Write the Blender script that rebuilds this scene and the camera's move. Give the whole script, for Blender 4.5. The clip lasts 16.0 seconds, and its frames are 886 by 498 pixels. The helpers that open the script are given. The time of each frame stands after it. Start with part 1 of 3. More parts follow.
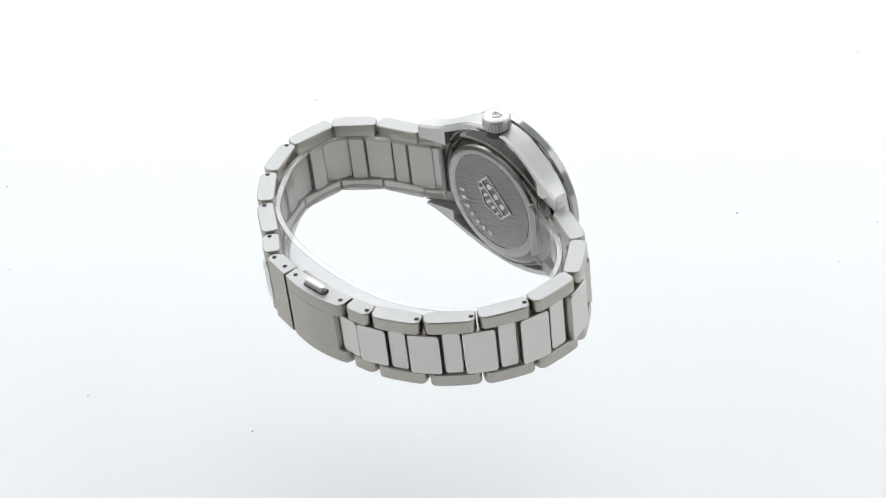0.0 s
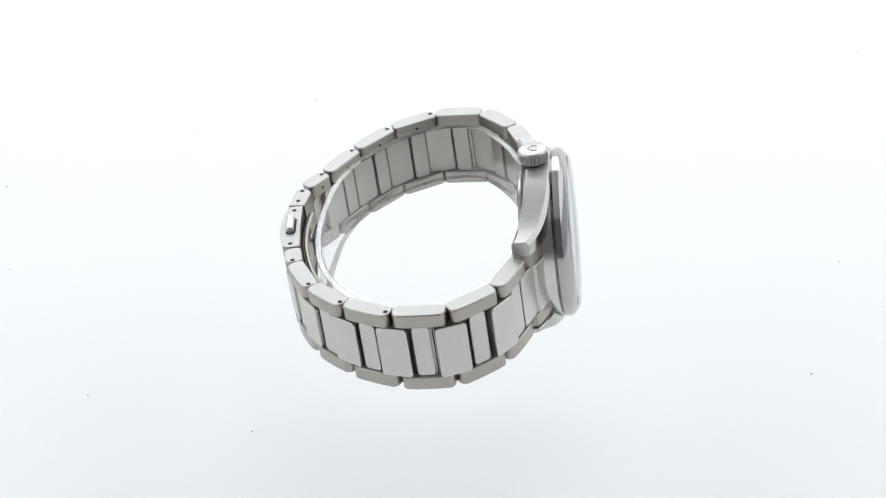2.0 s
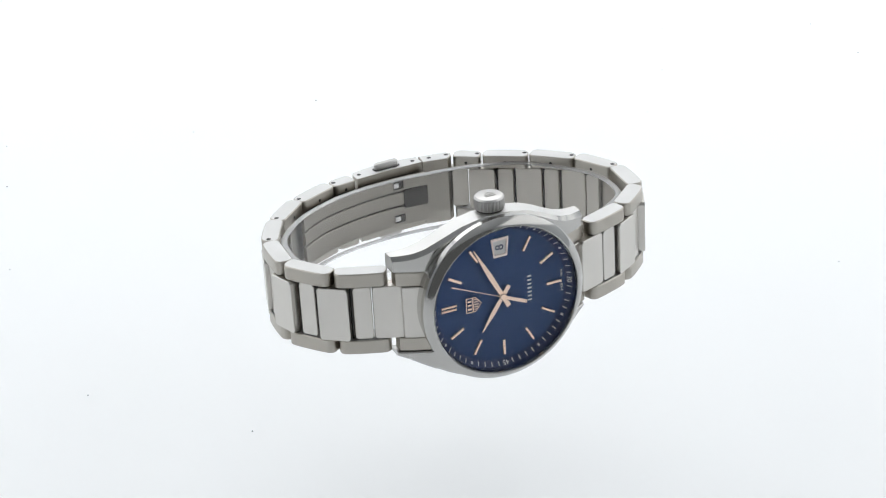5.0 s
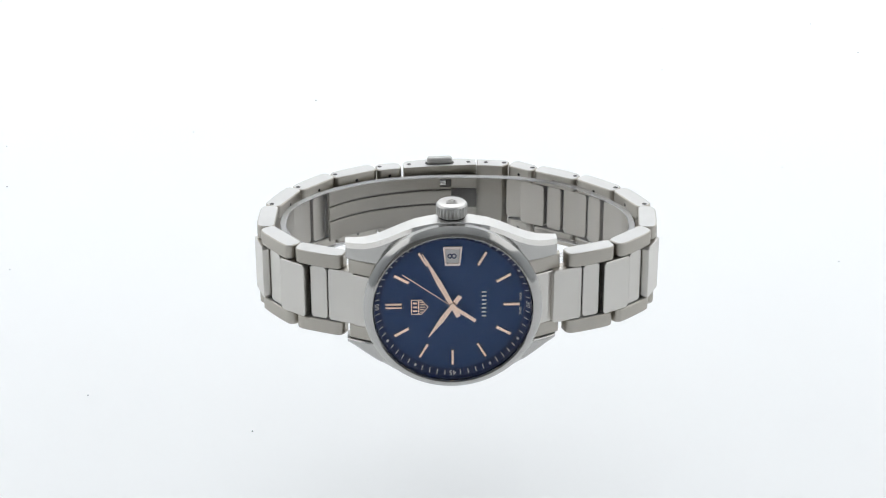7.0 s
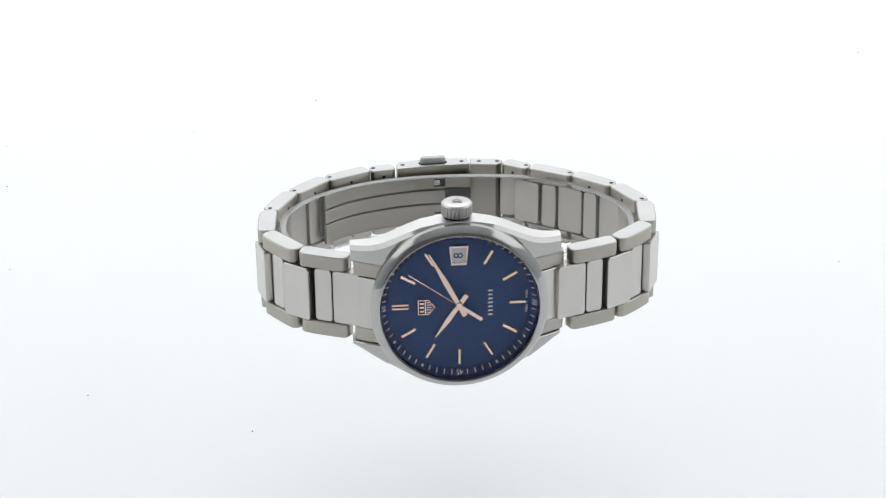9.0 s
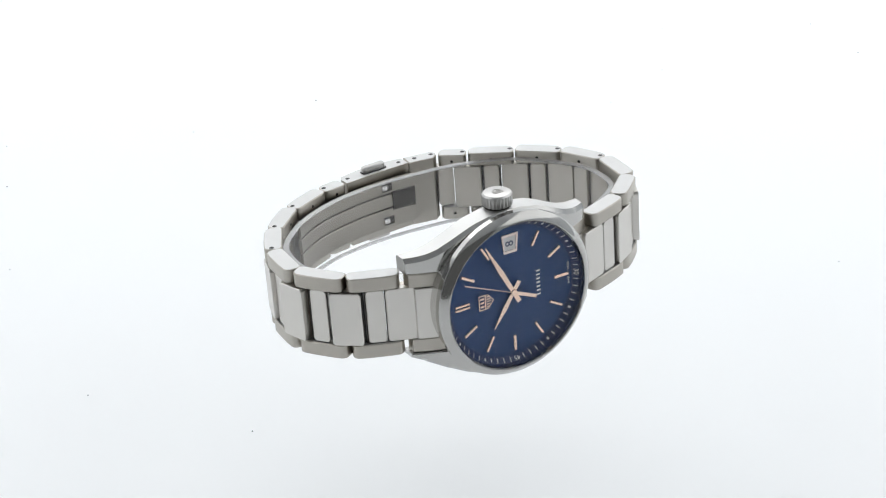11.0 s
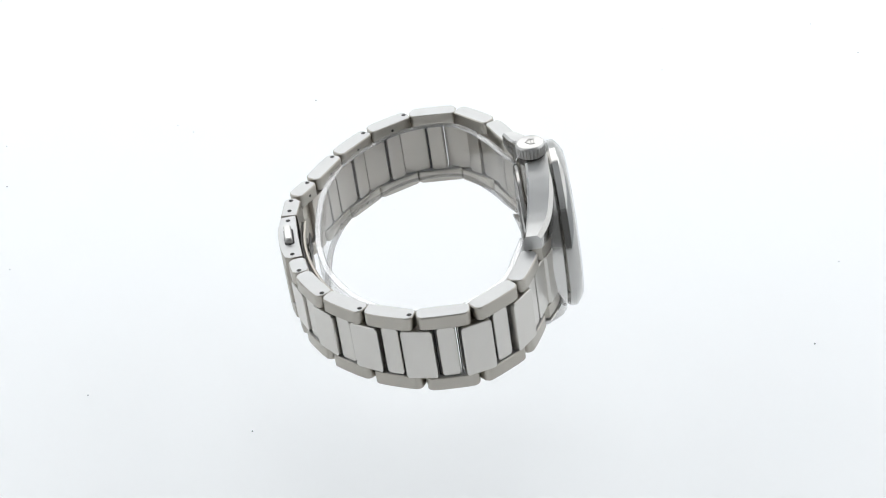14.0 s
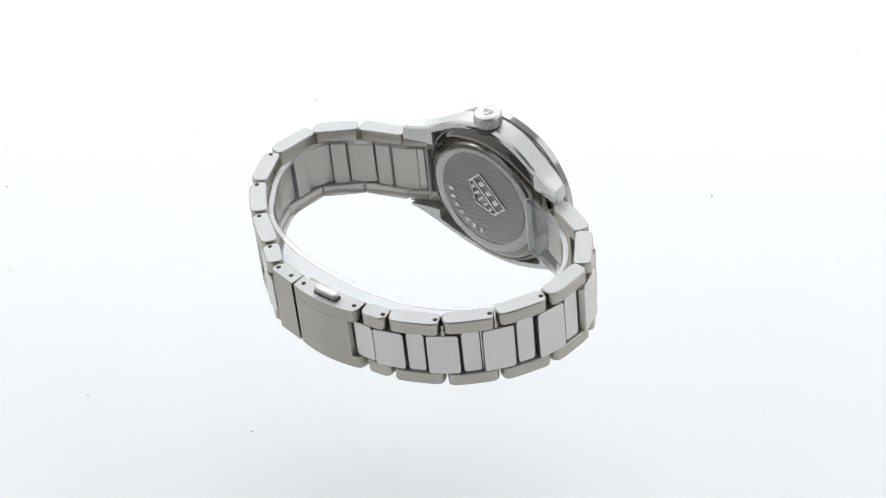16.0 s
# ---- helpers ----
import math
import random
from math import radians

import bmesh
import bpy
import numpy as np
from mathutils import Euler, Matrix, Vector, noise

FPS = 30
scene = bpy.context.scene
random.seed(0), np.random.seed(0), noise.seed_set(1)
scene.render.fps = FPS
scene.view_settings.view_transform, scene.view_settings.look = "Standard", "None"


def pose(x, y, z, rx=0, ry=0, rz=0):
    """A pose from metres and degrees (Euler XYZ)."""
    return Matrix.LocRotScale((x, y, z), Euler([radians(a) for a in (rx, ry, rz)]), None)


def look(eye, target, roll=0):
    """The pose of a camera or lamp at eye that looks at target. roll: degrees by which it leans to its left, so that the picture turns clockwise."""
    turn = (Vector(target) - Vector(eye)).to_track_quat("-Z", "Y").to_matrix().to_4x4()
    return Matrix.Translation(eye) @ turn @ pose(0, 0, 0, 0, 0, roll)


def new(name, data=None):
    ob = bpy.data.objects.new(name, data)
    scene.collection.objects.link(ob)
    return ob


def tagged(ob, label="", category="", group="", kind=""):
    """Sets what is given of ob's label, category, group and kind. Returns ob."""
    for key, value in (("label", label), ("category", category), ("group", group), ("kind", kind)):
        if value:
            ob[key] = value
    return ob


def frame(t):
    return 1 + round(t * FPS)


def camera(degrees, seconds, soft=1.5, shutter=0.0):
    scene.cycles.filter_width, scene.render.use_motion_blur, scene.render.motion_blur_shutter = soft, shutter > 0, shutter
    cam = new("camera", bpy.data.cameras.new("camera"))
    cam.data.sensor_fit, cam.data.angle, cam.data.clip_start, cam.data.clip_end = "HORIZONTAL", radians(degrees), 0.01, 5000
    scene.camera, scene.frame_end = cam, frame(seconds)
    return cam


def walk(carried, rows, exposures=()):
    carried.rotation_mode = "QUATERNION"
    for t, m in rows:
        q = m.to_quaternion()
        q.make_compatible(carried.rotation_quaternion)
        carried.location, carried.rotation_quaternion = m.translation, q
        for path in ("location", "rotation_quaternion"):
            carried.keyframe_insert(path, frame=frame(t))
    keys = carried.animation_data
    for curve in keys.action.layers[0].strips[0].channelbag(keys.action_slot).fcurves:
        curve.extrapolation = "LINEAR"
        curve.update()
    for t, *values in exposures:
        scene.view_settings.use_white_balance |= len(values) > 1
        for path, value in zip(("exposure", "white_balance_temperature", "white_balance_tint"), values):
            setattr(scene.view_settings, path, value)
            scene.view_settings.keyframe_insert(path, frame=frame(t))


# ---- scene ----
# the watch is drawn in its own millimetres; MM turns them into metres
MM = 0.000898
AXIS_Z = 0.01963          # height of the dial's centre over the clear turntable plate

cam = camera(24.95, 16.0, soft=1.2)
eye = (0.0, -0.350, 0.2423)
view = pose(*eye, 90 - 32.901, 0, -0.2706) @ Matrix.Rotation(radians(0.187), 4, "Z")
walk(cam, [(0.0, view), (16.0, view)])

# turn of the turntable, seconds and degrees
TURN = [(0.0, 135.95), (0.5, 124.5), (1.0, 112.86), (1.5, 101.9), (2.0, 89.9), (2.5, 78.87), (3.0, 66.8),
        (3.5, 56.38), (4.0, 46.68), (4.2, 42.25), (5.25, 24.5), (6.3, 12.06), (6.5, 10.2), (7.0, 5.54), (7.5, 2.24),
        (8.0, 1.12), (8.5, 4.06), (9.0, 8.38), (9.2, 10.25), (10.25, 22.1), (11.3, 38.9), (11.5, 42.25), (12.0, 52.47),
        (12.5, 62.65), (13.0, 74.5), (13.5, 85.57), (14.0, 97.68), (14.5, 108.5), (15.0, 120.6), (15.5, 131.65),
        (16.0, 142.44)]

# ---- light ----
world = bpy.data.worlds.new("studio_room")
scene.world = world
world.use_nodes = True
wbg = world.node_tree.nodes["Background"]
wbg.inputs["Color"].default_value = (0.95, 0.98, 1.0, 1)
wbg.inputs["Strength"].default_value = 0.16


def area_lamp(name, m, sx, sy, watts, colour=(1, 1, 1)):
    l = bpy.data.lights.new(name, "AREA")
    l.shape, l.size, l.size_y, l.energy, l.color = "RECTANGLE", sx, sy, watts, colour
    ob = new(name, l)
    ob.matrix_world = m
    return ob


area_lamp("softbox_back", look((0.0, 0.60, 0.40), (0, 0.0, 0.06)), 1.05, 0.6, 4.05, (1.0, 1.0, 1.0))
area_lamp("softbox_side", look((-0.62, 0.10, 0.42), (0, 0.0, 0.0)), 1.1, 0.6, 2.15, (1.0, 1.0, 1.0))
area_lamp("softbox_side", look((0.62, 0.10, 0.42), (0, 0.0, 0.0)), 1.1, 0.6, 2.15, (1.0, 1.0, 1.0))
scene.view_settings.exposure = -0.14


# ---- materials ----
def material(name):
    m = bpy.data.materials.new(name)
    m.use_nodes = True
    nt = m.node_tree
    return m, nt, nt.nodes["Principled BSDF"]


def node(nt, kind, **kw):
    n = nt.nodes.new(kind)
    for k, v in kw.items():
        n.inputs[k].default_value = v
    return n


def steel(name, colour, rough, grain=(1, 1, 1), grain_scale=900.0, relief=0.0, spread=0.06, blotch=0.06):
    """Steel with a grain stretched along one direction and faint blotches of wear."""
    m, nt, b = material(name)
    L = nt.links
    tc = nt.nodes.new("ShaderNodeTexCoord")
    mp = nt.nodes.new("ShaderNodeMapping")
    mp.inputs["Scale"].default_value = grain
    n1 = node(nt, "ShaderNodeTexNoise", Scale=grain_scale, Detail=4.0, Roughness=0.6)
    n2 = node(nt, "ShaderNodeTexNoise", Scale=120.0, Detail=3.0)
    L.new(tc.outputs["Object"], mp.inputs["Vector"])
    L.new(mp.outputs["Vector"], n1.inputs["Vector"])
    L.new(tc.outputs["Object"], n2.inputs["Vector"])
    r = nt.nodes.new("ShaderNodeMapRange")
    r.inputs["To Min"].default_value, r.inputs["To Max"].default_value = rough - spread, rough + spread
    L.new(n1.outputs["Fac"], r.inputs["Value"])
    L.new(r.outputs["Result"], b.inputs["Roughness"])
    mix = nt.nodes.new("ShaderNodeMix")
    mix.data_type = "RGBA"
    L.new(n2.outputs["Fac"], mix.inputs["Factor"])
    mix.inputs["A"].default_value = (*[c * (1 - blotch) for c in colour], 1)
    mix.inputs["B"].default_value = (*[min(1, c * (1 + blotch)) for c in colour], 1)
    L.new(mix.outputs["Result"], b.inputs["Base Color"])
    b.inputs["Metallic"].default_value = 1.0
    if relief:
        bp = node(nt, "ShaderNodeBump", Strength=relief, Distance=0.00005)
        L.new(n1.outputs["Fac"], bp.inputs["Height"])
        L.new(bp.outputs["Normal"], b.inputs["Normal"])
    return m


# fine brushed edges; brightness from overhead light is put into this colour
EDGE_STEEL = steel("fine_brushed_lit_edges", (0.60, 0.60, 0.595), 0.6, (0.4, 0.4, 3), 2400, 0.06)
BRUSHED = steel("brushed_steel", (0.60, 0.566, 0.513), 0.42, (1, 1, 0.04), 2600, 0.10)
BRUSHED_SIDE = steel("brushed_steel_outer_links", (0.43, 0.405, 0.362), 0.34, (0.3, 0.3, 3), 2200, 0.10)
POLISHED = steel("polished_steel", (0.74, 0.735, 0.72), 0.09, (1, 1, 1), 700, 0.0, 0.03, 0.03)
SATIN = steel("satin_steel", (0.64, 0.63, 0.61), 0.24, (1, 1, 0.1), 1800, 0.05)
CENTRE_STEEL = steel("satin_steel_centre_links", (0.605, 0.585, 0.55), 0.30, (1, 1, 0.05), 1500, 0.0, 0.025, 0.04)
BEZEL_STEEL = steel("polished_steel_bezel", (0.46, 0.453, 0.437), 0.12, (1, 1, 1), 900, 0.0, 0.04, 0.04)
DATE_ROSE = steel("pale_rose_frame", (0.93, 0.80, 0.74), 0.28, (1, 1, 1), 900, 0.0, 0.04, 0.04)
CLASP_STEEL = steel("brushed_steel_clasp", (0.385, 0.36, 0.318), 0.38, (1, 1, 0.04), 2600, 0.10)
BACK_STEEL = steel("polished_steel_case_back", (0.34, 0.332, 0.318), 0.2, (1, 1, 1), 900, 0.0, 0.03, 0.04)
# polished ring: the dark reflection of the strap is put into its colour
RING_STEEL = steel("polished_ring_dark_reflection", (0.20, 0.188, 0.17), 0.04, (1, 1, 1), 900, 0.0, 0.03, 0.04)
CASE_STEEL = steel("satin_steel_case", (0.62, 0.617, 0.607), 0.5, (1, 0.15, 1), 3000, 0.0, 0.03, 0.03)
CROWN_STEEL = steel("satin_steel_crown", (0.53, 0.52, 0.505), 0.33, (1, 1, 0.2), 1600, 0.04)
GOLD = steel("rose_gold", (0.93, 0.71, 0.59), 0.18, (1, 1, 1), 900, 0.0, 0.05, 0.05)
# shade of gaps, hollows and the crown's neck, put into a dark colour
SHADE_STEEL = steel("steel_darkened_for_shade", (0.10, 0.095, 0.09), 0.5)


def plain(name, colour, rough=0.5, metallic=0.0, var=0.05, scale=300.0, specular=0.5):
    m, nt, b = material(name)
    tc = nt.nodes.new("ShaderNodeTexCoord")
    n = node(nt, "ShaderNodeTexNoise", Scale=scale, Detail=4.0)
    nt.links.new(tc.outputs["Object"], n.inputs["Vector"])
    mix = nt.nodes.new("ShaderNodeMix")
    mix.data_type = "RGBA"
    nt.links.new(n.outputs["Fac"], mix.inputs["Factor"])
    mix.inputs["A"].default_value = (*[c * (1 - var) for c in colour], 1)
    mix.inputs["B"].default_value = (*[min(1, c * (1 + var)) for c in colour], 1)
    nt.links.new(mix.outputs["Result"], b.inputs["Base Color"])
    b.inputs["Roughness"].default_value, b.inputs["Metallic"].default_value = rough, metallic
    b.inputs["Specular IOR Level"].default_value = specular
    return m


DIAL_BLUE = plain("blue_sunray_dial", (0.034, 0.078, 0.205), 0.5, 0.15, 0.04, 700, 0.3)
FLANGE_BLUE = plain("dark_blue_flange", (0.022, 0.040, 0.125), 0.35, 0.2, 0.1, 1200)
WHITE_PRINT = plain("white_print", (0.86, 0.88, 0.90), 0.6)
DATE_WHITE = plain("date_disc_white", (0.80, 0.78, 0.77), 0.6)
DATE_BLUE = plain("date_numeral_blue", (0.06, 0.08, 0.16), 0.6)
# holes and slots are solid inlays; black stands for the shade inside them
HOLE_SHADE = plain("hole_shade_black", (0.012, 0.012, 0.012), 0.7)
ENGRAVE = plain("engraved_grey", (0.42, 0.41, 0.395), 0.5, 0.7)
TABLE_WHITE = plain("white_acrylic_table", (0.86, 0.88, 0.895), 0.6, 0, 0.006, 6.0, 0.2)
TENT_WHITE = plain("white_tent_cloth", (0.60, 0.62, 0.64), 0.9, 0, 0.02, 20.0, 0.1)
# an even glow, as of a light box, is added to the table's white to thin the watch's shadow
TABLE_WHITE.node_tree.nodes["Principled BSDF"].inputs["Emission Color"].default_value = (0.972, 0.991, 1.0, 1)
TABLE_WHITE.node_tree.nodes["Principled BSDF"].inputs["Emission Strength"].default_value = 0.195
ROOF_WHITE = plain("white_tent_roof", (0.70, 0.71, 0.72), 0.9, 0, 0.05, 20.0, 0.1)
DUST = plain("grey_dust", (0.22, 0.22, 0.23), 0.9)


def clear(name, base, edge, power, tint=(1, 1, 1), rough=0.02):
    """Clear glass or acrylic: light goes straight through, with a gloss that grows towards grazing views."""
    m, nt, b = material(name)
    nt.nodes.remove(b)
    t = nt.nodes.new("ShaderNodeBsdfTransparent")
    t.inputs["Color"].default_value = (*tint, 1)
    g = nt.nodes.new("ShaderNodeBsdfGlossy")
    g.inputs["Roughness"].default_value = rough
    f = node(nt, "ShaderNodeLayerWeight", Blend=0.5)
    e, k = nt.nodes.new("ShaderNodeMath"), nt.nodes.new("ShaderNodeMath")
    e.operation, e.inputs[1].default_value = "POWER", power
    k.operation, k.inputs[1].default_value, k.inputs[2].default_value = "MULTIPLY_ADD", edge, base
    mx = nt.nodes.new("ShaderNodeMixShader")
    nt.links.new(f.outputs["Facing"], e.inputs[0])
    nt.links.new(e.outputs[0], k.inputs[0])
    nt.links.new(k.outputs[0], mx.inputs["Fac"])
    nt.links.new(t.outputs[0], mx.inputs[1])
    nt.links.new(g.outputs[0], mx.inputs[2])
    nt.links.new(mx.outputs[0], nt.nodes["Material Output"].inputs["Surface"])
    return m


CRYSTAL = clear("sapphire_crystal", 0.008, 0.97, 3.8)
ACRYLIC = clear("clear_acrylic_plate", 0.0005, 0.0005, 5.0)
COLLAR = clear("clear_plastic_collar", 0.03, 0.3, 3.5, (0.992, 0.992, 0.992), 0.06)


def frosted(name, share):
    """Clear plastic whose polished edge scatters a share of the light."""
    m, nt, b = material(name)
    nt.nodes.remove(b)
    t, mx = nt.nodes.new("ShaderNodeBsdfTransparent"), nt.nodes.new("ShaderNodeMixShader")
    through_light, top_light, d = nt.nodes.new("ShaderNodeBsdfTranslucent"), nt.nodes.new("ShaderNodeBsdfDiffuse"), nt.nodes.new("ShaderNodeMixShader")
    d.inputs["Fac"].default_value = 0.7
    for k, n in ((1, through_light), (2, top_light)):
        n.inputs["Color"].default_value = (0.96, 0.96, 0.96, 1)
        nt.links.new(n.outputs[0], d.inputs[k])
    nz = node(nt, "ShaderNodeTexNoise", Scale=420.0, Detail=2.0)
    k = nt.nodes.new("ShaderNodeMapRange")
    k.inputs["To Min"].default_value, k.inputs["To Max"].default_value = share * 0.4, share * 1.6
    nt.links.new(nz.outputs["Fac"], k.inputs["Value"])
    nt.links.new(k.outputs["Result"], mx.inputs["Fac"])
    nt.links.new(t.outputs[0], mx.inputs[1])
    nt.links.new(d.outputs[0], mx.inputs[2])
    nt.links.new(mx.outputs[0], nt.nodes["Material Output"].inputs["Surface"])
    return m


COLLAR_RIM = clear("clear_plastic_rim", 0.22, 0.35, 2.5, (0.955, 0.955, 0.96), 0.3)
COLLAR_END = frosted("clear_plastic_cut_end", 0.6)


# ---- mesh helpers ----
def part(name, bm, mat, parent, label="", smooth=True, sharp=32):
    bmesh.ops.recalc_face_normals(bm, faces=bm.faces)
    me = bpy.data.meshes.new(name)
    bm.to_mesh(me)
    bm.free()
    me.materials.append(mat)
    if smooth:
        me.shade_smooth()
        me.set_sharp_from_angle(angle=radians(sharp))
    ob = new(name, me)
    if parent:
        ob.parent = parent
    if label:
        ob["label"] = label
    return ob


def prism(outline, lo, hi, to, bevel=0.0, segs=2):
    """A closed outline of (a, b) pushed from lo to hi along c; to(a, b, c) gives the watch's millimetres."""
    bm = bmesh.new()
    low = [bm.verts.new(Vector(to(a, b, lo)) * MM) for a, b in outline]
    top = [bm.verts.new(Vector(to(a, b, hi)) * MM) for a, b in outline]
    n = len(outline)
    f1, f2 = bm.faces.new(low), bm.faces.new(list(reversed(top)))
    for i in range(n):
        bm.faces.new((low[i], top[i], top[(i + 1) % n], low[(i + 1) % n]))
    if bevel:
        bmesh.ops.recalc_face_normals(bm, faces=bm.faces)
        rim = list({e for f in (f1, f2) for e in f.edges})
        bmesh.ops.bevel(bm, geom=rim, offset=bevel * MM, segments=segs, affect="EDGES", profile=0.6)
    return bm


def lathe(profile, segs, to, closed=False):
    """Rings of (radius, height) turned about the dial's axis; to(x, y, z) gives the watch's millimetres."""
    bm = bmesh.new()
    rings = []
    for r, h in profile:
        if r < 1e-6:
            rings.append([bm.verts.new(Vector(to(0, 0, h)) * MM)])
        else:
            rings.append([bm.verts.new(Vector(to(r * math.cos(2 * math.pi * k / segs), r * math.sin(2 * math.pi * k / segs), h)) * MM)
                          for k in range(segs)])
    pairs = list(zip(rings, rings[1:])) + ([(rings[-1], rings[0])] if closed else [])
    for A, B in pairs:
        for k in range(segs):
            j = (k + 1) % segs
            if len(A) == 1 and len(B) == 1:
                continue
            if len(A) == 1:
                bm.faces.new((A[0], B[k], B[j]))
            elif len(B) == 1:
                bm.faces.new((A[k], B[0], A[j]))
            else:
                bm.faces.new((A[k], B[k], B[j], A[j]))
    return bm


def dialf(x, y, z):
    """Dial millimetres (x to three o'clock, y to twelve, z out of the dial) in the watch's axes."""
    return (z, -y, x)


def round_rect(w, h, r, n=5):
    pts = []
    for cx, cy, a0 in ((w / 2 - r, h / 2 - r, 0), (-w / 2 + r, h / 2 - r, 90), (-w / 2 + r, -h / 2 + r, 180), (w / 2 - r, -h / 2 + r, 270)):
        for k in range(n + 1):
            a = radians(a0 + 90 * k / n)
            pts.append((cx + r * math.cos(a), cy + r * math.sin(a)))
    return pts


def bar(w, h, at=(0, 0), turn=0.0):
    c, s = math.cos(radians(turn)), math.sin(radians(turn))
    return [(at[0] + c * x - s * y, at[1] + s * x + c * y) for x, y in ((-w / 2, -h / 2), (w / 2, -h / 2), (w / 2, h / 2), (-w / 2, h / 2))]


def lettering(name, words, size, m, mat, parent, label=""):
    """Raised flat letters; m places them in the watch's millimetres."""
    cu = bpy.data.curves.new(name, "FONT")
    cu.body, cu.size, cu.align_x, cu.align_y, cu.extrude, cu.resolution_u = words, size, "CENTER", "CENTER", 0.02, 3
    tmp = new(name + "_curve", cu)
    bpy.context.view_layer.update()
    me = bpy.data.meshes.new_from_object(tmp.evaluated_get(bpy.context.evaluated_depsgraph_get()))
    bpy.data.objects.remove(tmp)
    bpy.data.curves.remove(cu)
    me.transform(Matrix.Scale(MM, 4) @ m)
    me.materials.clear()
    me.materials.append(mat)
    ob = new(name, me)
    ob.parent = parent
    if label:
        ob["label"] = label
    return ob


DIALM = Matrix(((0, 0, 1, 0), (0, -1, 0, 0), (1, 0, 0, 0), (0, 0, 0, 1)))

PLATE_DUST = [(0.0766, -0.0222, 0.0003), (0.0957, -0.0475, 0.00022), (-0.052, 0.088, 0.0002)]
TABLE_DUST = [(-0.1183, 0.1093), (-0.1145, 0.1090), (-0.1066, 0.0688), (-0.1184, 0.1305), (-0.0408, 0.0035), (-0.0794, 0.0168), (-0.0343, 0.1571),
              (0.0671, 0.1761), (0.0697, 0.2030), (0.1272, 0.1874), (0.1159, 0.2065), (-0.0107, 0.0975), (0.1020, 0.0727), (-0.0677, 0.1386)]

# ---- the place ----
def build_place():
    # white table that sweeps up into the back of the tent
    bm = bmesh.new()
    prof = [(-0.75, -0.035), (0.30, -0.035)]
    for k in range(1, 13):
        a = radians(90 * k / 12)
        prof.append((0.30 + 0.35 * math.sin(a), 0.315 - 0.35 * math.cos(a)))
    prof.append((0.65, 0.90))
    cols = []
    for y, z in prof:
        cols.append([bm.verts.new((x, y, z)) for x in (-0.70, -0.35, 0.0, 0.35, 0.70)])
    for A, B in zip(cols, cols[1:]):
        for k in range(4):
            bm.faces.new((A[k], A[k + 1], B[k + 1], B[k]))
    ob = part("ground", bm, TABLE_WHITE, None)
    tagged(ob, "seamless white table sweeping up into a backdrop", "backdrop", kind="structure")
    flecks = tagged(new("dust_flecks"), "scattered grey dust flecks on the white table", "dust", kind="stuff")
    for x, y in TABLE_DUST:
        speck(x, y, -0.035, 0.00022, flecks, "dust_fleck")
    for name, pts in (("wall_west", ((-0.70, -0.75), (-0.70, 0.65))), ("wall_east", ((0.70, -0.75), (0.70, 0.65)))):
        s = -1 if pts[0][0] < 0 else 1
        bm = bmesh.new()
        bmesh.ops.create_cube(bm, size=1.0)
        bmesh.ops.transform(bm, matrix=Matrix.Translation((0.706 * s, -0.05, 0.43)) @ Matrix.Diagonal((0.012, 1.40, 0.94, 1)), verts=bm.verts)
        tagged(part(name, bm, TENT_WHITE, None, smooth=False), "white fabric side of a light tent", "tent wall", kind="structure")
    bm = bmesh.new()
    bmesh.ops.create_cube(bm, size=1.0)
    bmesh.ops.transform(bm, matrix=Matrix.Translation((0, -0.05, 0.906)) @ Matrix.Diagonal((1.40, 1.40, 0.012, 1)), verts=bm.verts)
    tagged(part("ceiling", bm, ROOF_WHITE, None, smooth=False), "white fabric roof of a light tent", "tent roof", kind="structure")


def speck(x, y, z, r, parent, name):
    """A fleck of dust: a tiny uneven grain."""
    bm = bmesh.new()
    bmesh.ops.create_icosphere(bm, subdivisions=1, radius=r)
    for v in bm.verts:
        v.co *= random.uniform(0.6, 1.3)
        v.co.z = v.co.z * 0.6 + r * 0.5
        v.co += Vector((x, y, z))
    return part(name, bm, DUST, parent)


PLATE_THICK = 0.0010


def build_turntable():
    root = tagged(new("turntable"), "clear acrylic turntable plate with dust specks", "turntable")
    bm = bmesh.new()
    bmesh.ops.create_circle(bm, cap_ends=True, segments=128, radius=0.27)
    ext = bmesh.ops.extrude_face_region(bm, geom=list(bm.faces))
    bmesh.ops.translate(bm, verts=[v for v in ext["geom"] if isinstance(v, bmesh.types.BMVert)], vec=(0, 0, -PLATE_THICK))
    part("plate", bm, ACRYLIC, root, smooth=False)
    for x, y, r in PLATE_DUST:
        speck(x, y, -PLATE_THICK, r, root, "dust_speck")
    return root


# ---- the watch ----
CROWN_SIDE = ((0, 19.5), (4, 19.2), (8, 18.25), (11, 16.95), (14, 15.35), (16.5, 14.1), (19, 13.25), (21.5, 12.8), (23.2, 12.6))
NINE_SIDE = ((0, 19.95), (4, 19.65), (8, 18.7), (12, 17.15), (16, 15.1), (19, 13.5), (21.5, 12.2), (23.2, 11.6))


def case_outline(v, pts=CROWN_SIDE):
    """Half width of the case across the dial at v along the strap, on the crown's side or the other."""
    a = min(abs(v), pts[-1][0])
    for (a0, b0), (a1, b1) in zip(pts, pts[1:]):
        if a <= a1:
            return b0 + (b1 - b0) * (a - a0) / (a1 - a0)
    return pts[-1][1]


def case_top(v):
    return -0.9 - 5.2 * (abs(v) / 23.2) ** 3.0


def case_low(v):
    return -6.6 - 3.4 * (abs(v) / 23.2) ** 2.0


